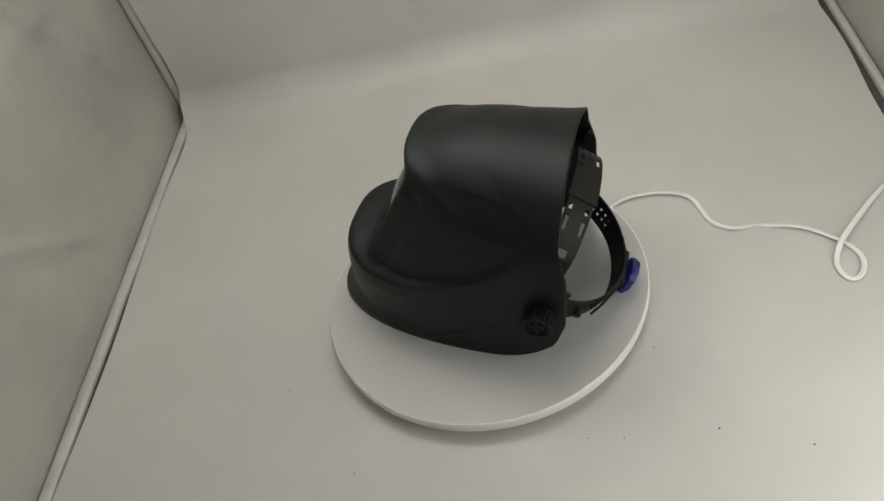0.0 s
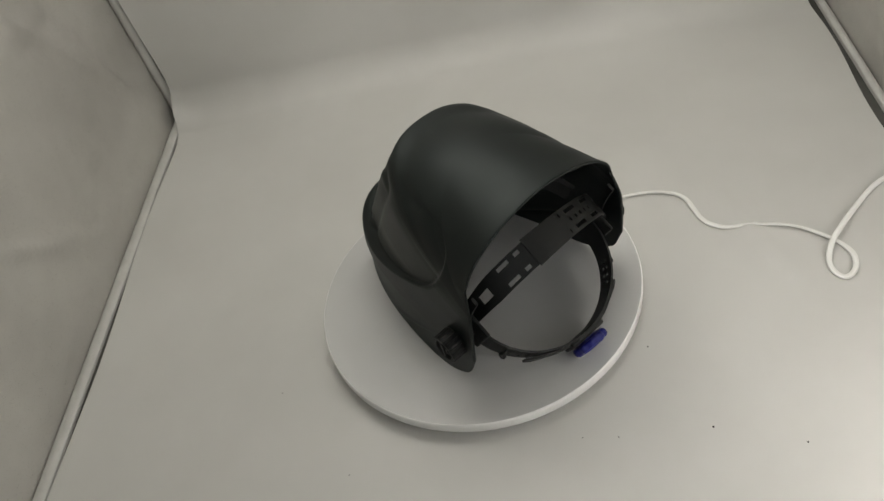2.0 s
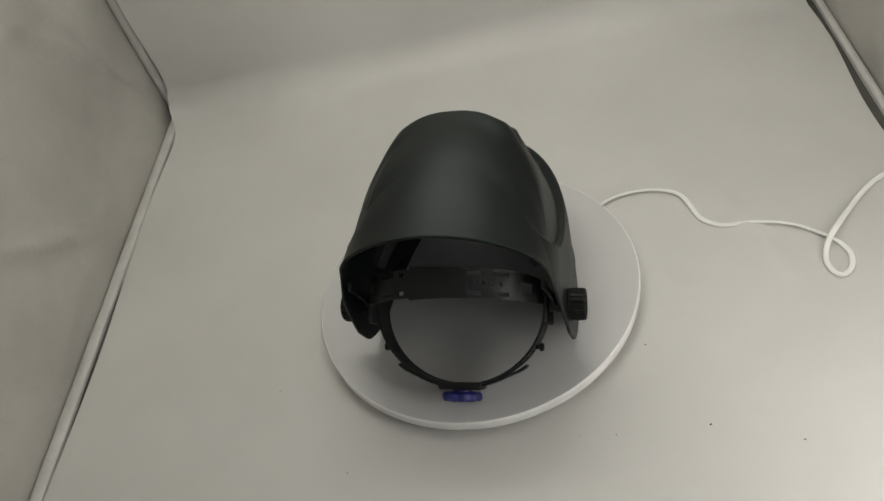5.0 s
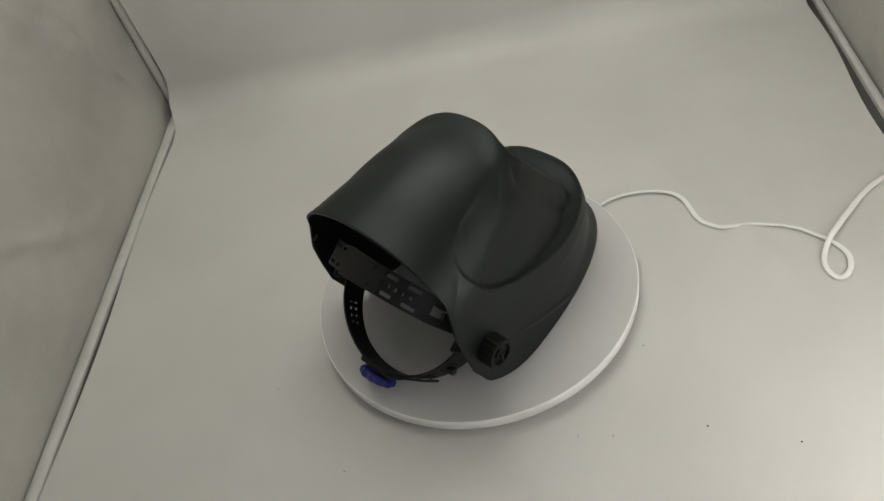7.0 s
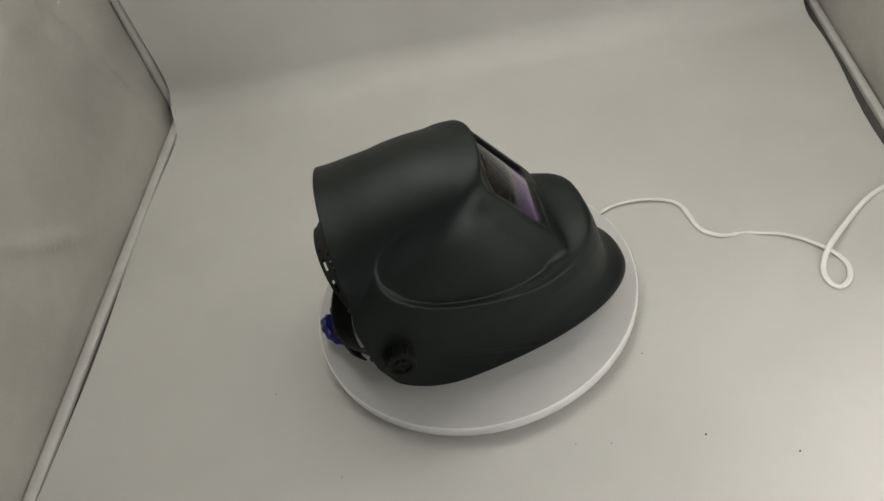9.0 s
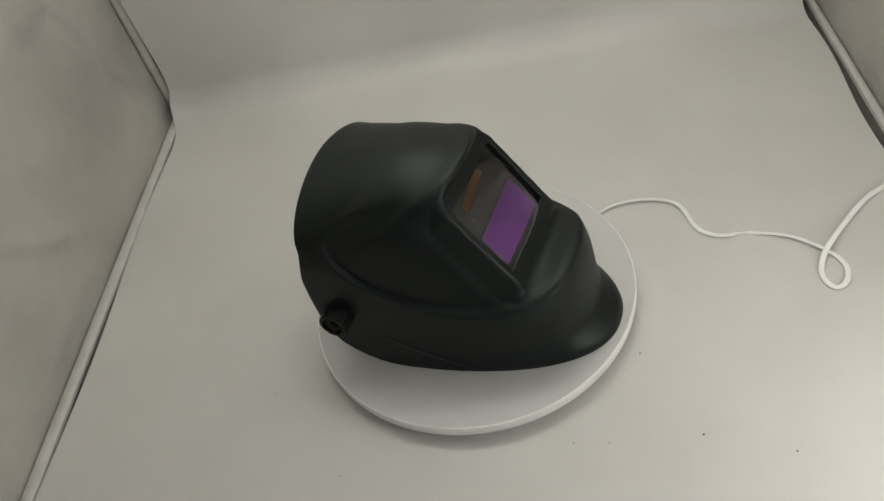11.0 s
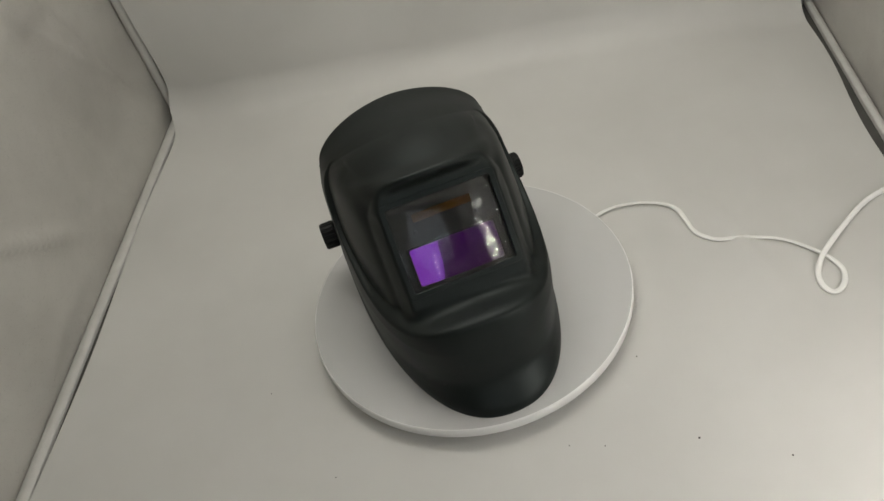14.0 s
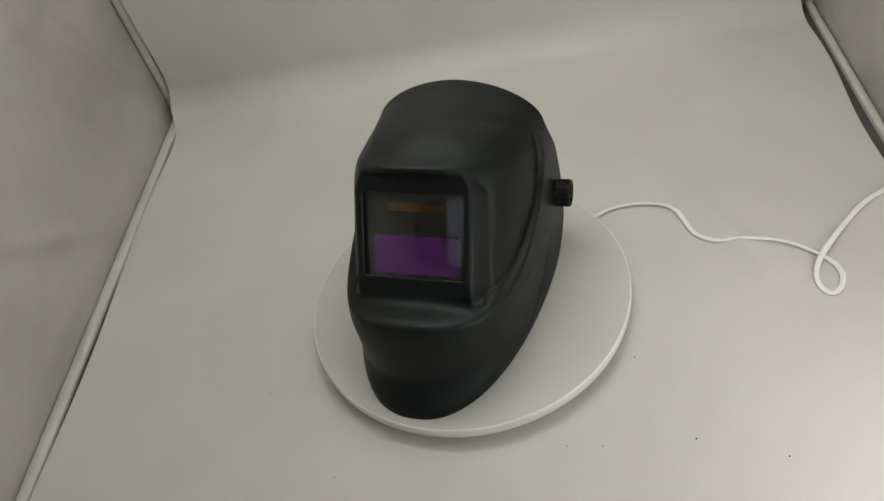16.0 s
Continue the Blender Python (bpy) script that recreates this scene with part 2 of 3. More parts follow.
def binding(name, p0, p1, across, up, label):
    """White webbing along a seam of the tent, slightly rounded and uneven."""
    p0, p1, across, up = Vector(p0), Vector(p1), Vector(across), Vector(up)
    prof = [(0, 0), (0, 0.8), (0.06, 1), (0.5, 1.12), (0.94, 1), (1, 0.8), (1, 0)]
    n = 90
    verts, faces = [], []
    for k in range(n + 1):
        p = p0.lerp(p1, k / n)
        wob = 1 + 0.10 * noise.noise(p * 9)
        for a, b in prof:
            verts.append(p + across * a * wob + up * b * wob)
    m = len(prof)
    for k in range(n):
        for i in range(m - 1):
            a = k * m + i
            faces.append((a, a + 1, a + m + 1, a + m))
    ob = mesh_ob(name, verts, faces, M_BIND)
    ob.matrix_world = TENT
    return tagged(ob, label, "trim", kind="structure")


BIND = "white webbing sewn along the seam of the light tent"
binding("trim_1", (west(FRONT) + 0.002, FRONT, -0.004), (LEFT + 0.002, BACK, -0.004), (0.0165, 0, 0), (0, 0, 0.0055), BIND)
binding("trim_2", (LEFT + 0.002, BACK - 0.001, -0.004), (LEFT + 0.002, BACK - 0.001, TOP), (0.0165, 0, 0), (0, -0.007, 0), BIND)
binding("trim_3", (east(FRONT) - 0.002, FRONT, -0.004), (RIGHT - 0.002, BACK, -0.004), (-0.0105, 0, 0), (0, 0, 0.007), BIND)
binding("trim_4", (RIGHT - 0.002, BACK - 0.001, -0.004), (RIGHT - 0.002, BACK - 0.001, TOP), (-0.0090, 0, 0), (0, -0.007, 0), BIND)


def led_bar(m, length, columns, pitch, across, size, wide, glow_mat):
    root = tagged(new("led_bar"), "slim metal bar set with lit white LED chips", "lamp", group="light bars of the tent")
    root.matrix_world = m
    part("case", box_bm(length, 0.022 + across * (columns - 1), 0.010, Matrix.Translation((0, 0, 0.004)), 0.002), M_BARCASE, root)
    n = int(length / pitch)
    chip = None
    for c in range(columns):
        for i in range(n):
            x = (i - (n - 1) / 2) * pitch + (c - (columns - 1) / 2) * pitch * 0.10
            seat = pose(x, (c - (columns - 1) / 2) * across, -0.003, 0, 0, 0 if columns > 1 else 24)
            if chip is None:
                chip = o = part("led_chip", box_bm(size, wide, 0.003), glow_mat, root, "glowing white chip")
            else:
                o = chip.copy()
                scene.collection.objects.link(o)
            o.matrix_basis = seat
    return root


for (eye, target, length, upright, *grid_of_chips), chip_mat in zip(BARS, (M_LED, M_LED_PANEL, M_LED_PANEL, M_LED_DIM)):
    led_bar(bar_pose(eye, target, upright), length, *grid_of_chips, chip_mat)


# ---- turntable ----
def turntable():
    root = tagged(new("turntable"), "round white motorised display turntable on the backdrop", "turntable")
    part("base", lathe_bm([(0.128, 0.0005), (0.132, 0.003), (0.132, 0.0085), (0.12, 0.0095)], 72), M_PLATTER, root, "recessed white base", smooth=False)
    R, t, b = 0.1892, DISC_Z, 0.0100
    prof = [(0.03, b), (R - 0.003, b), (R - 0.0008, b + 0.0004), (R, b + 0.0014), (R, t - 0.0012), (R - 0.0004, t - 0.0004), (R - 0.0014, t)]
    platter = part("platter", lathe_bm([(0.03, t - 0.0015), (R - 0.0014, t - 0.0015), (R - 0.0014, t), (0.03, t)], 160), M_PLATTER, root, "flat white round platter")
    # lighter colour here stands for light striking the upright edge
    rim = part("rim", lathe_bm(prof + [(R - 0.0014, t - 0.002)], 160), M_RIM_LIT, platter, "glossy white edge, coloured lighter than the platter as if lit from the front", smooth=True)
    rim.data.set_sharp_from_angle(angle=radians(50))
    return root, platter


table, platter = turntable()

# ---- welding helmet ----
PANEL = np.array((-0.0640, 0.1495))     # middle of the window, in the helmet's y and z
UP = np.array((0.571, 0.821))
OUT = np.array((-0.821, 0.571))
WIN_W, WIN_H = 0.0555, 0.0450

CROWN = [(-0.0525, 0.2100), (-0.0168, 0.2145), (0.0193, 0.2167), (0.0607, 0.2123), (0.1013, 0.2058), (0.1265, 0.2035)]
# middle line of the jaw, carried on as a full dome, and of the visor that sits back behind the jaw's upper edge
JAW = [(-0.1790, -0.0045), (-0.1750, 0.0040), (-0.1640, 0.0140), (-0.1555, 0.0235), (-0.1520, 0.0350), (-0.1482, 0.0581), (-0.1429, 0.0836),
       (-0.1370, 0.0985), (-0.1280, 0.1140), (-0.1170, 0.1300), (-0.1010, 0.1520), (-0.0800, 0.1800)] + CROWN
VISOR = [(-0.1785, -0.0045), (-0.1660, 0.0060), (-0.1500, 0.0200), (-0.1390, 0.0350), (-0.1280, 0.0550), (-0.1170, 0.0740),
         (-0.1085, 0.0865), (-0.1020, 0.0980), (-0.0950, 0.1110), (-0.0861, 0.1277), (-0.0677, 0.1683)] + CROWN
REAR_Z = [-0.0045, 0.012, 0.030, 0.055, 0.085, 0.115, 0.150]
REAR_Y = [0.0850, 0.0960, 0.1085, 0.1195, 0.1234, 0.1257, 0.1209]
# outline of the set-back cheek and visor field, in y and z
FIELD = [(-0.30, 0.0955), (-0.139, 0.0955), (-0.128, 0.0905), (-0.105, 0.0825), (-0.070, 0.0800), (-0.030, 0.0860), (0.010, 0.0975), (0.043, 0.1105),
         (0.070, 0.1275), (0.086, 0.1470), (0.0905, 0.1640), (0.083, 0.1775), (0.062, 0.1880), (0.035, 0.1950), (0.0, 0.2060), (-0.05, 0.2300), (-0.30, 0.30)]


def field_depth(y, z):
    """How far inside the outline a place lies (negative outside)."""
    poly = np.array(spline(FIELD[1:-1], 120).tolist() + [FIELD[-1], FIELD[0]])
    best = np.full(y.shape, 9.0)
    inside = np.zeros(y.shape, bool)
    for (y0, z0), (y1, z1) in zip(poly, np.roll(poly, -1, axis=0)):
        dy, dz = y1 - y0, z1 - z0
        u = np.clip(((y - y0) * dy + (z - z0) * dz) / (dy * dy + dz * dz + 1e-12), 0, 1)
        best = np.minimum(best, np.hypot(y - y0 - u * dy, z - z0 - u * dz))
        cross = (z0 > z) != (z1 > z)
        inside ^= cross & (y < (y1 - y0) * (z - z0) / (z1 - z0 + 1e-12) + y0)
    return np.where(inside, best, -best)


def arch_grid(line, powers, halves, rows=230, cols=231):
    """Rows run from the jaw's edge up over the brow to the crown; each one is a rounded arch from ear to ear."""
    mid = spline(line, rows)
    ul = 0.38
    a = np.linspace(-math.pi / 2, math.pi / 2, 901)
    g = np.zeros((rows, cols, 3))
    for k in range(rows):
        u = k / (rows - 1)
        ez = np.interp(u, [0, 0.25 * ul, 0.6 * ul, ul, 1], [0.024, 0.040, 0.070, 0.095, 0.150])
        rear = np.array((np.interp(ez, REAR_Z, REAR_Y), ez))
        n = np.interp(u, *powers)
        s = np.abs(np.cos(a)) ** (2 / n)
        x = np.interp(u, *halves) * np.sign(np.sin(a)) * np.abs(np.sin(a)) ** (2 / n)
        yz = rear[None] + (mid[k] - rear)[None] * s[:, None]
        yz[:, 1] -= (0.0285 * (1 - s) * (1 - (1 - np.clip(s / 0.27, 0, 1)) ** 2.2)) * math.exp(-(u / 0.12) ** 2)
        g[k] = resample(np.column_stack([x, yz]), cols)
    return g


def shell_point_grid():
    jaw = arch_grid(JAW, ([0, 0.19, 0.38, 0.55, 0.8, 1], [2.28, 2.85, 2.60, 2.36, 1.76, 1.82]), ([0, 0.38, 0.55, 0.7, 0.85, 1], [0.1126, 0.1085, 0.1070, 0.1050, 0.1020, 0.0985]))
    visor = arch_grid(VISOR, ([0, 0.38, 0.5, 0.63, 0.76, 0.88, 1], [2.50, 2.50, 2.50, 2.46, 1.96, 1.84, 1.82]), ([0, 0.38, 0.58, 0.79, 1], [0.1020, 0.0995, 0.0940, 0.0968, 0.0980]))
    depth = field_depth(jaw[..., 1], jaw[..., 2])
    width = np.interp(jaw[..., 1], [-0.13, -0.08, 0.0, 0.06], [0.020, 0.015, 0.0075, 0.0035])
    m = (0.7 * step(depth, 0.0, width) + 0.3 * np.clip(depth / width, 0, 1))[..., None]
    m *= (1 - 0.42 * step(np.abs(jaw[..., 0]), 0.062, 0.085))[..., None]
    return jaw + (visor - jaw) * m


def shape_shell(g):
    """Visor panel, brow, temple hollow and jaw crease worked into the plain shell."""
    rel = g[..., 1:] - PANEL
    b, d = rel @ UP, rel @ OUT
    ax = np.abs(g[..., 0])
    half = 0.0610 - 0.017 * step(b, 0.042, 0.070)
    w = (1 - np.clip((ax - half) / 0.011, 0, 1)) * step(b, -0.082, -0.058) * (1 - step(b, 0.055, 0.070))
    g[..., 1:] -= (d * w)[..., None] * OUT
    # hollows at both temples, between brow and cheek
    p0, p1 = np.array((0.060, -0.050, 0.176)), np.array((0.0745, 0.034, 0.182))
    q = g.copy()
    q[..., 0] = ax
    axis = p1 - p0
    tpar = np.clip(((q - p0) @ axis) / (axis @ axis), 0, 1)
    dist = np.linalg.norm(q - (p0 + tpar[..., None] * axis), axis=-1)
    dent = 0.0052 * (1 - 0.8 * tpar) * np.exp(-(dist / 0.0125) ** 2) * (1 - w)
    inward = np.array((0.0, 0.06, 0.10)) - q
    inward /= np.linalg.norm(inward, axis=-1)[..., None]
    inward[..., 0] *= np.sign(g[..., 0])
    g += dent[..., None] * inward
    # a fine raised seam low on each side
    q0, q1 = np.array((0.058, 0.049)), np.array((-0.060, -0.004))
    ax2 = q1 - q0
    t2 = np.clip(((g[..., 1:] - q0) @ ax2) / (ax2 @ ax2), 0, 1)
    off = np.linalg.norm(g[..., 1:] - (q0 + t2[..., None] * ax2), axis=-1)
    g[..., 0] += np.sign(g[..., 0]) * 0.0014 * np.exp(-(off / 0.0022) ** 2) * (ax > 0.08) * np.sin(np.pi * np.clip(t2, 0.02, 0.98))
    return g


def shell(root):
    g = shape_shell(shell_point_grid())
    rows, cols = g.shape[:2]
    rel = g[..., 1:] - PANEL
    b, d = rel @ UP, rel @ OUT
    inside = (np.abs(g[..., 0]) < WIN_W) & (np.abs(b) < WIN_H) & (d > -0.03)
    idx = np.arange(rows * cols).reshape(rows, cols)
    faces = []
    for k in range(rows - 1):
        for i in range(cols - 1):
            if inside[k, i] and inside[k + 1, i] and inside[k, i + 1] and inside[k + 1, i + 1]:
                continue
            faces.append((idx[k, i], idx[k, i + 1], idx[k + 1, i + 1], idx[k + 1, i]))
    ob = mesh_ob("shell", g.reshape(-1, 3), faces, M_SHELL)
    mod = ob.modifiers.new("thick", "SOLIDIFY")
    mod.thickness, mod.offset = 0.0026, -1
    return under(ob, root, "matte black moulded nylon shell")


def panel_pose(depth):
    """Pose in the window's own axes: x across, y up, z outwards."""
    c = PANEL + OUT * depth
    m = Matrix(((1, 0, 0, 0), (0, UP[0], OUT[0], c[0]), (0, UP[1], OUT[1], c[1]), (0, 0, 0, 1)))
    return m


def ring_bm(w, h, rim, thick, corner=0.006, seg=6, corner_in=0.003):
    """A rounded rectangular frame."""
    def loop(hw, hh, r):
        pts = []
        for cx, cy, a0 in ((hw - r, hh - r, 0), (-hw + r, hh - r, 90), (-hw + r, -hh + r, 180), (hw - r, -hh + r, 270)):
            for i in range(seg + 1):
                a = radians(a0 + 90 * i / seg)
                pts.append((cx + r * math.cos(a), cy + r * math.sin(a)))
        return pts
    bm = bmesh.new()
    rings = []
    e = min(0.0008, thick * 0.3)
    for hw, hh, r, z in ((w, h, corner, 0), (w, h, corner, thick - e), (w - e, h - e, corner, thick), (w - rim + e, h - rim + e, corner_in, thick), (w - rim, h - rim, corner_in, thick - e), (w - rim, h - rim, corner_in, 0)):
        rings.append([bm.verts.new((x, y, z)) for x, y in loop(hw, hh, r)])
    n = len(rings[0])
    for q in range(len(rings)):
        lo, hi = rings[q], rings[(q + 1) % len(rings)]
        for i in range(n):
            j = (i + 1) % n
            bm.faces.new((lo[i], lo[j], hi[j], hi[i]))
    return bm


def visor(root):
    part("window_frame", ring_bm(WIN_W + 0.0045, WIN_H + 0.0045, 0.0062, 0.0035, 0.005), M_SHELL, root, "black rim round the viewing window", panel_pose(-0.0030))
    bm = box_bm(0.1085, 0.0875, 0.0014, bevel=0.0003)
    bmesh.ops.subdivide_edges(bm, edges=[e for e in bm.edges if abs(e.verts[0].co.x - e.verts[1].co.x) > 0.05], cuts=24)
    for v in bm.verts:
        v.co.z -= v.co.x ** 2 / (2 * 0.18)          # flexed across its width
    part("cover_plate", bm, M_CLEAR, root, "clear glossy plastic cover plate", panel_pose(0.0035), smooth=True).visible_shadow = False
    case = part("filter_cartridge", box_bm(0.116, 0.096, 0.008, bevel=0.001), M_CARTRIDGE, root, "black auto-darkening filter cartridge", panel_pose(-0.0135))
    def on_case(name, bm, mat, x, y, z, label):
        return part(name, bm, mat, case, label, pose(x, y, 0.004 + z))
    on_case("filter_rim", ring_bm(0.0468, 0.0208, 0.0022, 0.0012, 0.002), M_CARTRIDGE, 0, -0.0205, 0.0, "thin black rim")
    on_case("filter_glass", box_bm(0.0892, 0.0372, 0.0008, bevel=0.0002), M_FILTER, 0, -0.0205, 0.0005, "violet mirror-coated filter glass")
    on_case("solar_cell", box_bm(0.061, 0.0078, 0.0006, bevel=0.0002), M_CELL, 0.0, 0.0255, 0.0004, "narrow amber solar cell")
    for x in (-0.032, 0.032):
        on_case("sensor", lathe_bm([(0.0022, 0), (0.0022, 0.0006), (0.0014, 0.0011), (0.0004, 0.0013)], 20), M_SENSOR, x, 0.0125, 0.0, "tiny round light sensor")


def knob_bm():
    def teeth(a, r, z):
        return 1 + (0.030 if 0.003 < z < 0.0165 and r > 0.0135 else 0.0) * (1 if math.sin(a * 18) > 0 else -1)
    prof = [(0.0150, 0.0), (0.0160, 0.002), (0.0157, 0.0035), (0.0155, 0.016), (0.0146, 0.018), (0.0118, 0.018), (0.0110, 0.0150), (0.0060, 0.0148), (0.0052, 0.0172), (0.0030, 0.0172), (0.0024, 0.0155)]
    return lathe_bm(prof, 144, teeth)


KNOB_Y, KNOB_Z = 0.0950, 0.0690


def knobs(root):
    for side in (-1, 1):
        m = pose(side * 0.1085, KNOB_Y, KNOB_Z, 0, 90 * side, 0)
        k = part("side_knob", knob_bm(), M_KNOB, root, "ribbed black tension knob", m)
        part("indicator", box_bm(0.019, 0.0022, 0.0012, bevel=0.0003), M_KNOB, k, "raised bar on the knob's face", pose(0, 0, 0.0178))


def band_ob(name, path, widths, mat, thick, wide_dir, slots=(), cols=7):
    """A strap along a path (3D points), its width along wide_dir. slots: (from, to, low, high) as shares, left open."""
    p = np.array(path)
    n = len(p)
    wd = np.array(wide_dir, float)
    wd = np.broadcast_to(wd, (n, 3))
    wd = wd / np.linalg.norm(wd, axis=1)[:, None]
    tan = np.gradient(p, axis=0)
    tan /= np.linalg.norm(tan, axis=1)[:, None]
    nrm = np.cross(tan, wd)
    nrm /= np.linalg.norm(nrm, axis=1)[:, None]
    wv = np.interp(np.linspace(0, 1, n), np.linspace(0, 1, len(widths)), widths)
    verts, faces = [], []
    for side in (0.5, -0.5):
        for k in range(n):
            for c in range(cols):
                verts.append(p[k] + wd[k] * wv[k] * (c / (cols - 1) - 0.5) + nrm[k] * thick * side)
    def vid(side, k, c):
        return (side * n + k) * cols + c
    def solid(k, c):
        if not (0 <= k < n - 1 and 0 <= c < cols - 1):
            return False
        a, b = (k + 0.5) / (n - 1), (c + 0.5) / (cols - 1)
        return not any(s0 < a < s1 and c0 < b < c1 for s0, s1, c0, c1 in slots)
    for k in range(n - 1):
        for c in range(cols - 1):
            if not solid(k, c):
                continue
            q = ((k, c), (k, c + 1), (k + 1, c + 1), (k + 1, c))
            faces.append([vid(0, *i) for i in q])
            faces.append([vid(1, *i) for i in q[::-1]])
            for (i, j), other in (((0, 1), (k - 1, c)), ((1, 2), (k, c + 1)), ((2, 3), (k + 1, c)), ((3, 0), (k, c - 1))):
                if not solid(*other):
                    faces.append([vid(0, *q[j]), vid(0, *q[i]), vid(1, *q[i]), vid(1, *q[j])])
    return mesh_ob(name, verts, faces, mat, smooth=False)


H_UP = np.array((0, 0.571, 0.821))
H_REAR = np.array((0, 0.821, -0.571))
PIVOT = np.array((0, KNOB_Y, KNOB_Z))


def gear_point(x, rear, up):
    return np.array((x, 0, 0)) + PIVOT + H_REAR * rear + H_UP * up


def headgear(root):
    # headband: an oval that runs from the pivots round the back of the head
    def oval(a, up=-0.008, grow=0.0):
        r = 0.080 if math.cos(a) > 0 else 0.105
        return gear_point((0.087 + grow) * math.sin(a), (r + grow) * math.cos(a), up)
    rear = [oval(a) for a in np.linspace(-math.pi / 2, math.pi / 2, 161)]
    holes = []
    for i in range(4):
        for c in (0.3, 0.6):
            holes += [(0.16 + i * 0.03, 0.170 + i * 0.03, c, c + 0.14), (0.74 + i * 0.03, 0.750 + i * 0.03, c, c + 0.14)]
    under(band_ob("rear_band", rear, [0.036, 0.031, 0.027, 0.029, 0.027, 0.031, 0.036], M_GEAR, 0.0022, H_UP, holes, 15), root, "black plastic adjustable headband")
    # outer strips of the ratchet that overlap the band
    for side in (-1, 1):
        strip = [oval(side * a, -0.009, 0.0026 + 0.0035 * step(a, 0.50, 0.80)) for a in np.linspace(0.05, 0.80, 50)]
        under(band_ob("adjuster_strip", strip, [0.024, 0.020, 0.018, 0.014], M_GEAR, 0.0022, H_UP, [], 5), root, "overlapping toothed adjuster strip")
        m = Matrix.Translation(oval(side * 1.02)) @ pose(0, 0, 0, 0, 90 * side, 0)
        part("peg", lathe_bm([(0.0022, -0.001), (0.0022, 0.005), (0.0042, 0.0055), (0.0042, 0.0085), (0.003, 0.0095)], 18), M_GEAR, root, "", m)
    # padded band at the forehead, higher up inside the shell
    front = [oval(a, 0.036 - 0.012 * abs(math.sin(a))) for a in np.linspace(0.62 * math.pi, 1.38 * math.pi, 61)]
    under(band_ob("forehead_band", front, [0.024, 0.030, 0.030, 0.024], M_PAD, 0.006, H_UP), root, "padded black forehead band")
    # crown strap: two overlapping halves with rows of slots
    def arch(a, lift=0.0):
        return gear_point((0.087 + lift) * math.cos(a), -0.008 - 0.007 * math.sin(a), 0.010 + (0.078 + lift) * math.sin(a) ** 0.85)
    for side in (0, 1):
        a0, a1 = (0.02, 0.60 * math.pi) if side == 0 else (math.pi - 0.02, 0.40 * math.pi)
        line = resample(np.array([arch(a, 0.0016 * side) for a in np.linspace(a0, a1, 200)]), 170)
        slots = [(0.22, 0.32, 0.32, 0.68)]
        for q, long in ((0.43, 0.09), (0.57, 0.04)) if side == 0 else ((0.41, 0.09), (0.57, 0.09), (0.71, 0.035)):
            slots += [(q, q + long, 0.10, 0.26), (q, q + long, 0.74, 0.90)]
        if side == 1:
            slots += [(q, q + 0.016, 0.43, 0.57) for q in (0.45, 0.50, 0.55, 0.60, 0.65)]
        under(band_ob("crown_strap", line, [0.020, 0.027, 0.027, 0.025] if side == 0 else [0.020, 0.027, 0.028, 0.031], M_GEAR, 0.0018, H_REAR, slots, 29), root, "slotted black plastic crown strap")
    # side arms that join straps and band at the pivots
    for side in (-1, 1):
        part("pivot_plate", box_bm(0.004, 0.030, 0.050, bevel=0.0018), M_GEAR, root, "", pose(side * 0.0895, KNOB_Y + 0.004, KNOB_Z - 0.002, -34, 0, 0))
        part("pivot_bolt", lathe_bm([(0.008, 0), (0.008, 0.010), (0.0055, 0.011), (0.0055, 0.018)], 24), M_GEAR, root, "", pose(side * 0.0905, KNOB_Y, KNOB_Z, 0, 90 * side, 0))
        arm = [gear_point(side * (0.0965 - 0.003 * u), -0.004 - 0.010 * u, 0.008 + 0.062 * u) for u in np.linspace(0, 1, 24)]
        under(band_ob("stop_arm", arm, [0.010, 0.006, 0.005, 0.008], M_GEAR, 0.003, H_REAR, [], 4), root, "slim black stop lever")
    # ratchet housing and its blue knob at the back
    m = Matrix.Translation(gear_point(0, 0.0815, -0.008)) @ look((0, 0, 0), tuple(H_REAR))
    part("ratchet_housing", box_bm(0.046, 0.026, 0.007, bevel=0.003), M_GEAR, root, "black ratchet housing", m)

    def lobes(a, r, z):
        return 1 + (0.05 * math.cos(10 * a) if r > 0.012 else 0)
    prof = [(0.010, 0), (0.010, 0.002), (0.0185, 0.003), (0.0200, 0.005), (0.0200, 0.0095), (0.0180, 0.0115), (0.012, 0.0125), (0.006, 0.0115)]
    part("ratchet_knob", lathe_bm(prof, 80, lobes), M_BLUE, root, "scalloped dark blue plastic ratchet knob", m @ pose(0, 0, -0.003, 180, 0, 0))


def helmet():
    root = tagged(new("welding_helmet"), "black auto-darkening welding helmet with violet filter window", "helmet")
    shell(root)
    visor(root)
    knobs(root)
    headgear(root)
    for o in root.children:
        o.matrix_basis = HEAD @ o.matrix_basis
    return root


head = helmet()


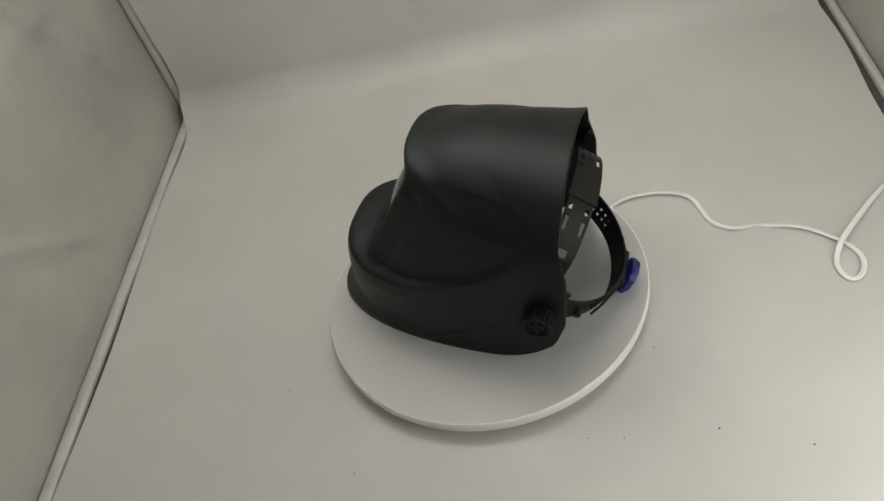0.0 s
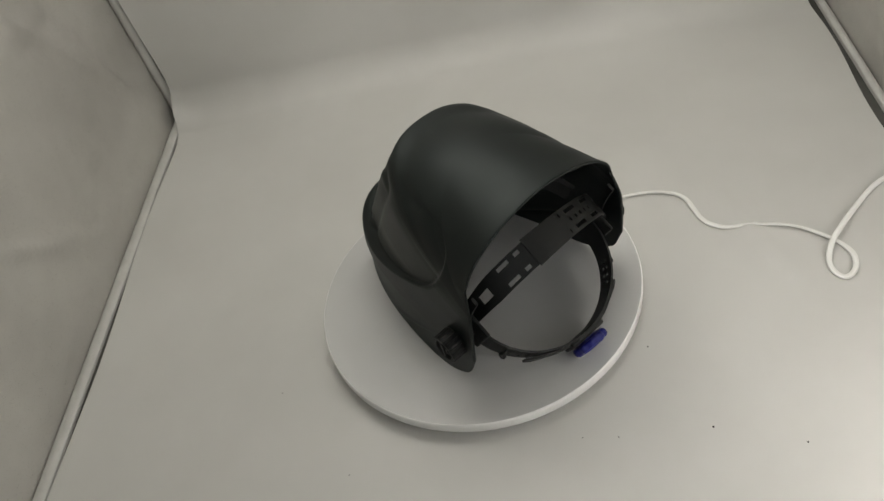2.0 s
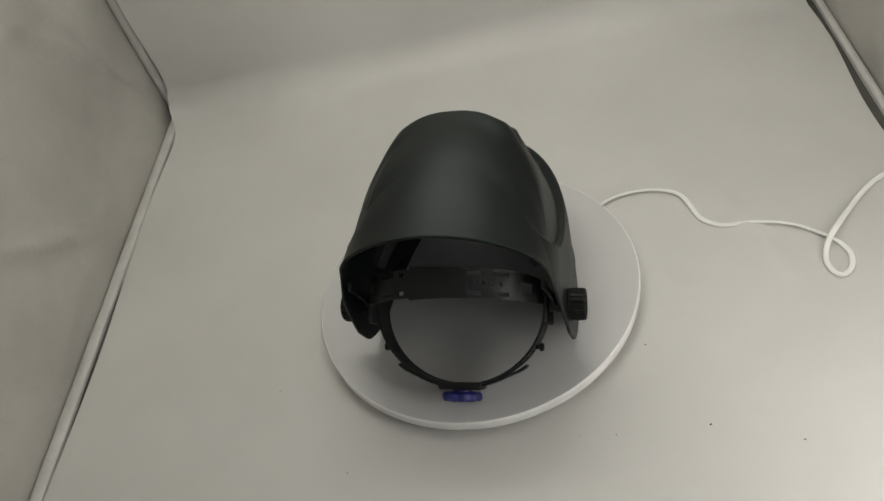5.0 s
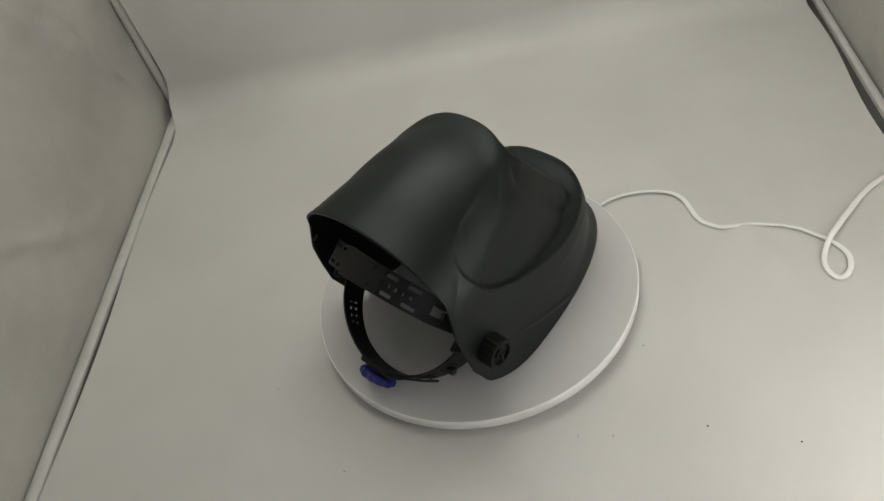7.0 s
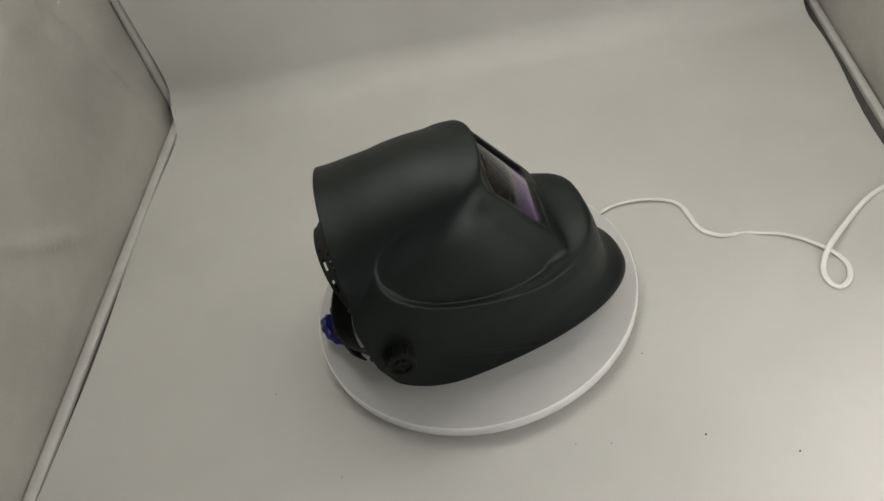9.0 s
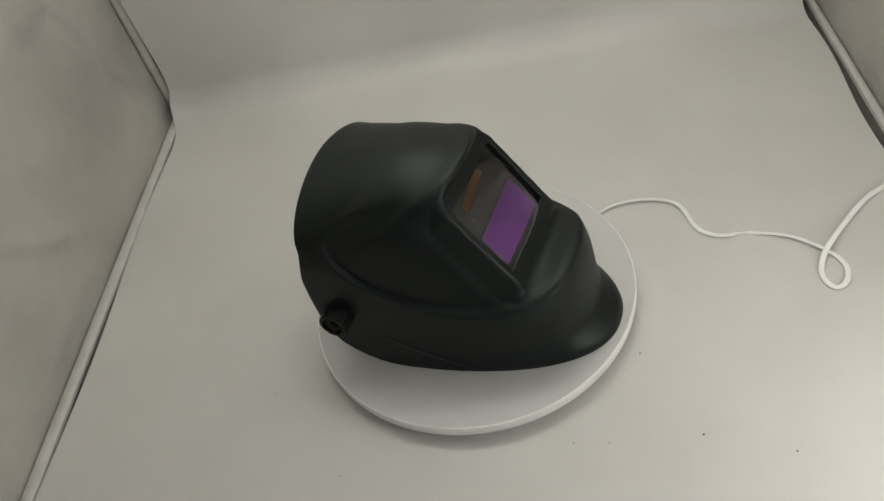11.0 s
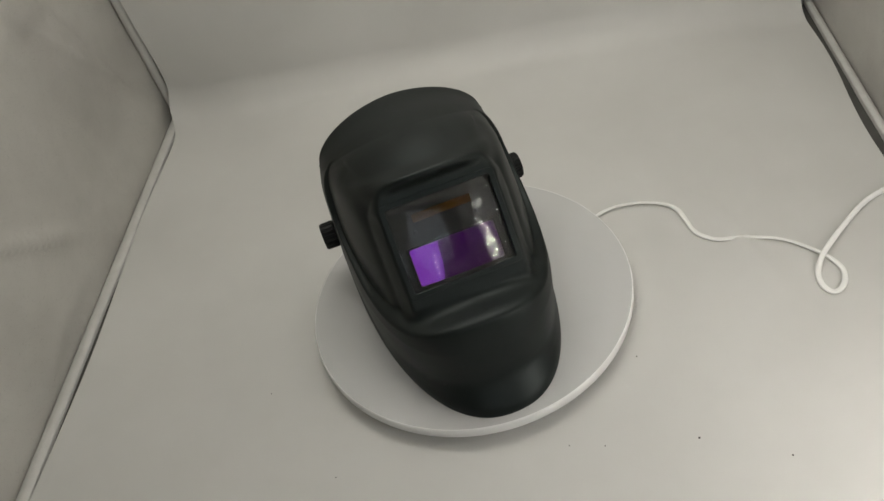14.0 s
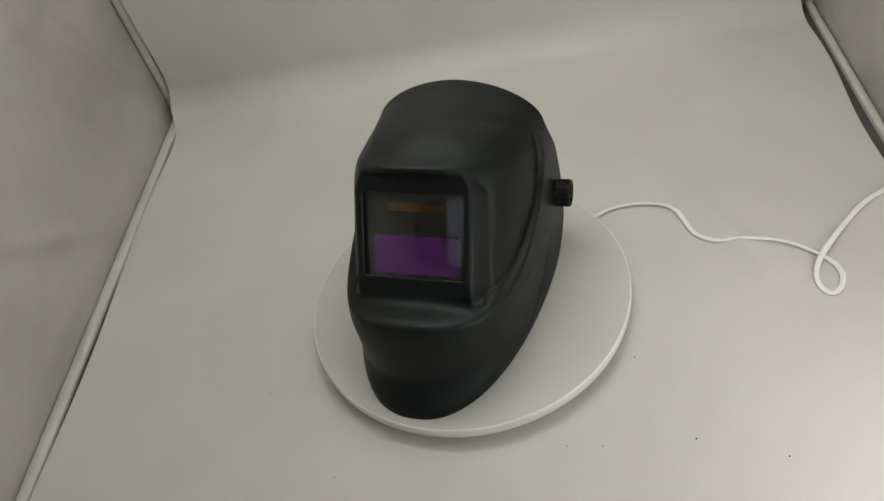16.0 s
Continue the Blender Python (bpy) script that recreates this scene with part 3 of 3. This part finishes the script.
# ---- cable and crumbs on the backdrop ----
def cable():
    """Flat twin-core cable: a rounded flat section that rolls over along its way."""
    way = [(0.120, 0.03), (0.150, 0.065), (0.180, 0.085), (0.204, 0.093), (0.228, 0.092), (0.250, 0.086), (0.270, 0.074), (0.279, 0.060), (0.281, 0.041), (0.282, 0.023), (0.287, 0.010),
           (0.299, -0.002), (0.313, -0.007), (0.326, -0.008), (0.344, -0.016), (0.362, -0.025), (0.378, -0.038), (0.389, -0.052), (0.397, -0.064), (0.403, -0.077), (0.405, -0.092),
           (0.399, -0.107), (0.390, -0.116), (0.381, -0.118), (0.376, -0.112), (0.375, -0.101), (0.380, -0.087), (0.393, -0.070), (0.411, -0.055), (0.436, -0.035), (0.462, -0.016), (0.487, -0.002), (0.53, 0.012)]
    n = 260
    line = spline(way, n)
    share = np.linspace(0, 1, n)
    roll = np.radians(np.interp(share, [0, 0.25, 0.33, 0.42, 0.52, 0.60, 0.68, 0.80, 1], [38, 36, 5, 20, 48, 36, 5, -25, -40]))
    lift = 0.0052 * np.exp(-((share - 0.79) / 0.05) ** 2)
    tan = np.gradient(line, axis=0)
    tan /= np.linalg.norm(tan, axis=1)[:, None]
    hw, ht, m = 0.0031, 0.0016, 14
    verts, faces = [], []
    for k in range(n):
        t3 = np.array((*tan[k], 0.0))
        up = np.array((0.0, math.sin(roll[k]), math.cos(roll[k])))
        up -= t3 * (up @ t3)
        up /= np.linalg.norm(up)
        side = np.cross(t3, up)
        ring = []
        for i in range(m):
            a = 2 * math.pi * i / m
            c, q = math.cos(a), math.sin(a)
            waist = 1 - 0.22 * math.exp(-(c / 0.25) ** 2)      # groove between the two cores
            ring.append(side * hw * np.sign(c) * abs(c) ** 0.8 + up * ht * waist * np.sign(q) * abs(q) ** 0.6)
        low = min(r[2] for r in ring)
        mid = np.array((*line[k], 0.0006 - low + lift[k]))
        verts += [mid + r for r in ring]
    for k in range(n - 1):
        for i in range(m):
            a, b = k * m + i, k * m + (i + 1) % m
            faces.append((a, b, b + m, a + m))
    faces += [tuple(range(m))[::-1], tuple(range((n - 1) * m, n * m))]
    return tagged(mesh_ob("power_cable", verts, faces, M_CORD), "flat white two-core power cable with one small loop", "cable")


cable()


def crumbs():
    for x, y, r in ((0.1796, -0.2428, 0.0010), (0.2517, -0.2819, 0.0009), (0.0914, -0.2268, 0.0007), (-0.2507, -0.0606, 0.0006), (0.156, -0.135, 0.0007), (0.058, -0.217, 0.0006), (-0.181, -0.187, 0.0006)):
        bm = bmesh.new()
        bmesh.ops.create_icosphere(bm, subdivisions=2, radius=r)
        for v in bm.verts:
            v.co *= 1 + 0.35 * noise.noise(v.co * 900 + Vector((x * 50, y * 50, 0)))
        tagged(part("crumb", bm, M_SPECK, None, "", pose(x, y, 0.0014)), "tiny dark crumb lying on the white backdrop", "crumb", group="crumbs on the backdrop")


crumbs()


def motions():
    times = [0.5 * i for i in range(33)]
    walk(head, [(t, pose(0, 0, DISC_Z + 0.0047, 0, 0, spin(t))) for t in times])
    walk(platter, [(t, pose(0, 0, 0, 0, 0, spin(t))) for t in times])


motions()
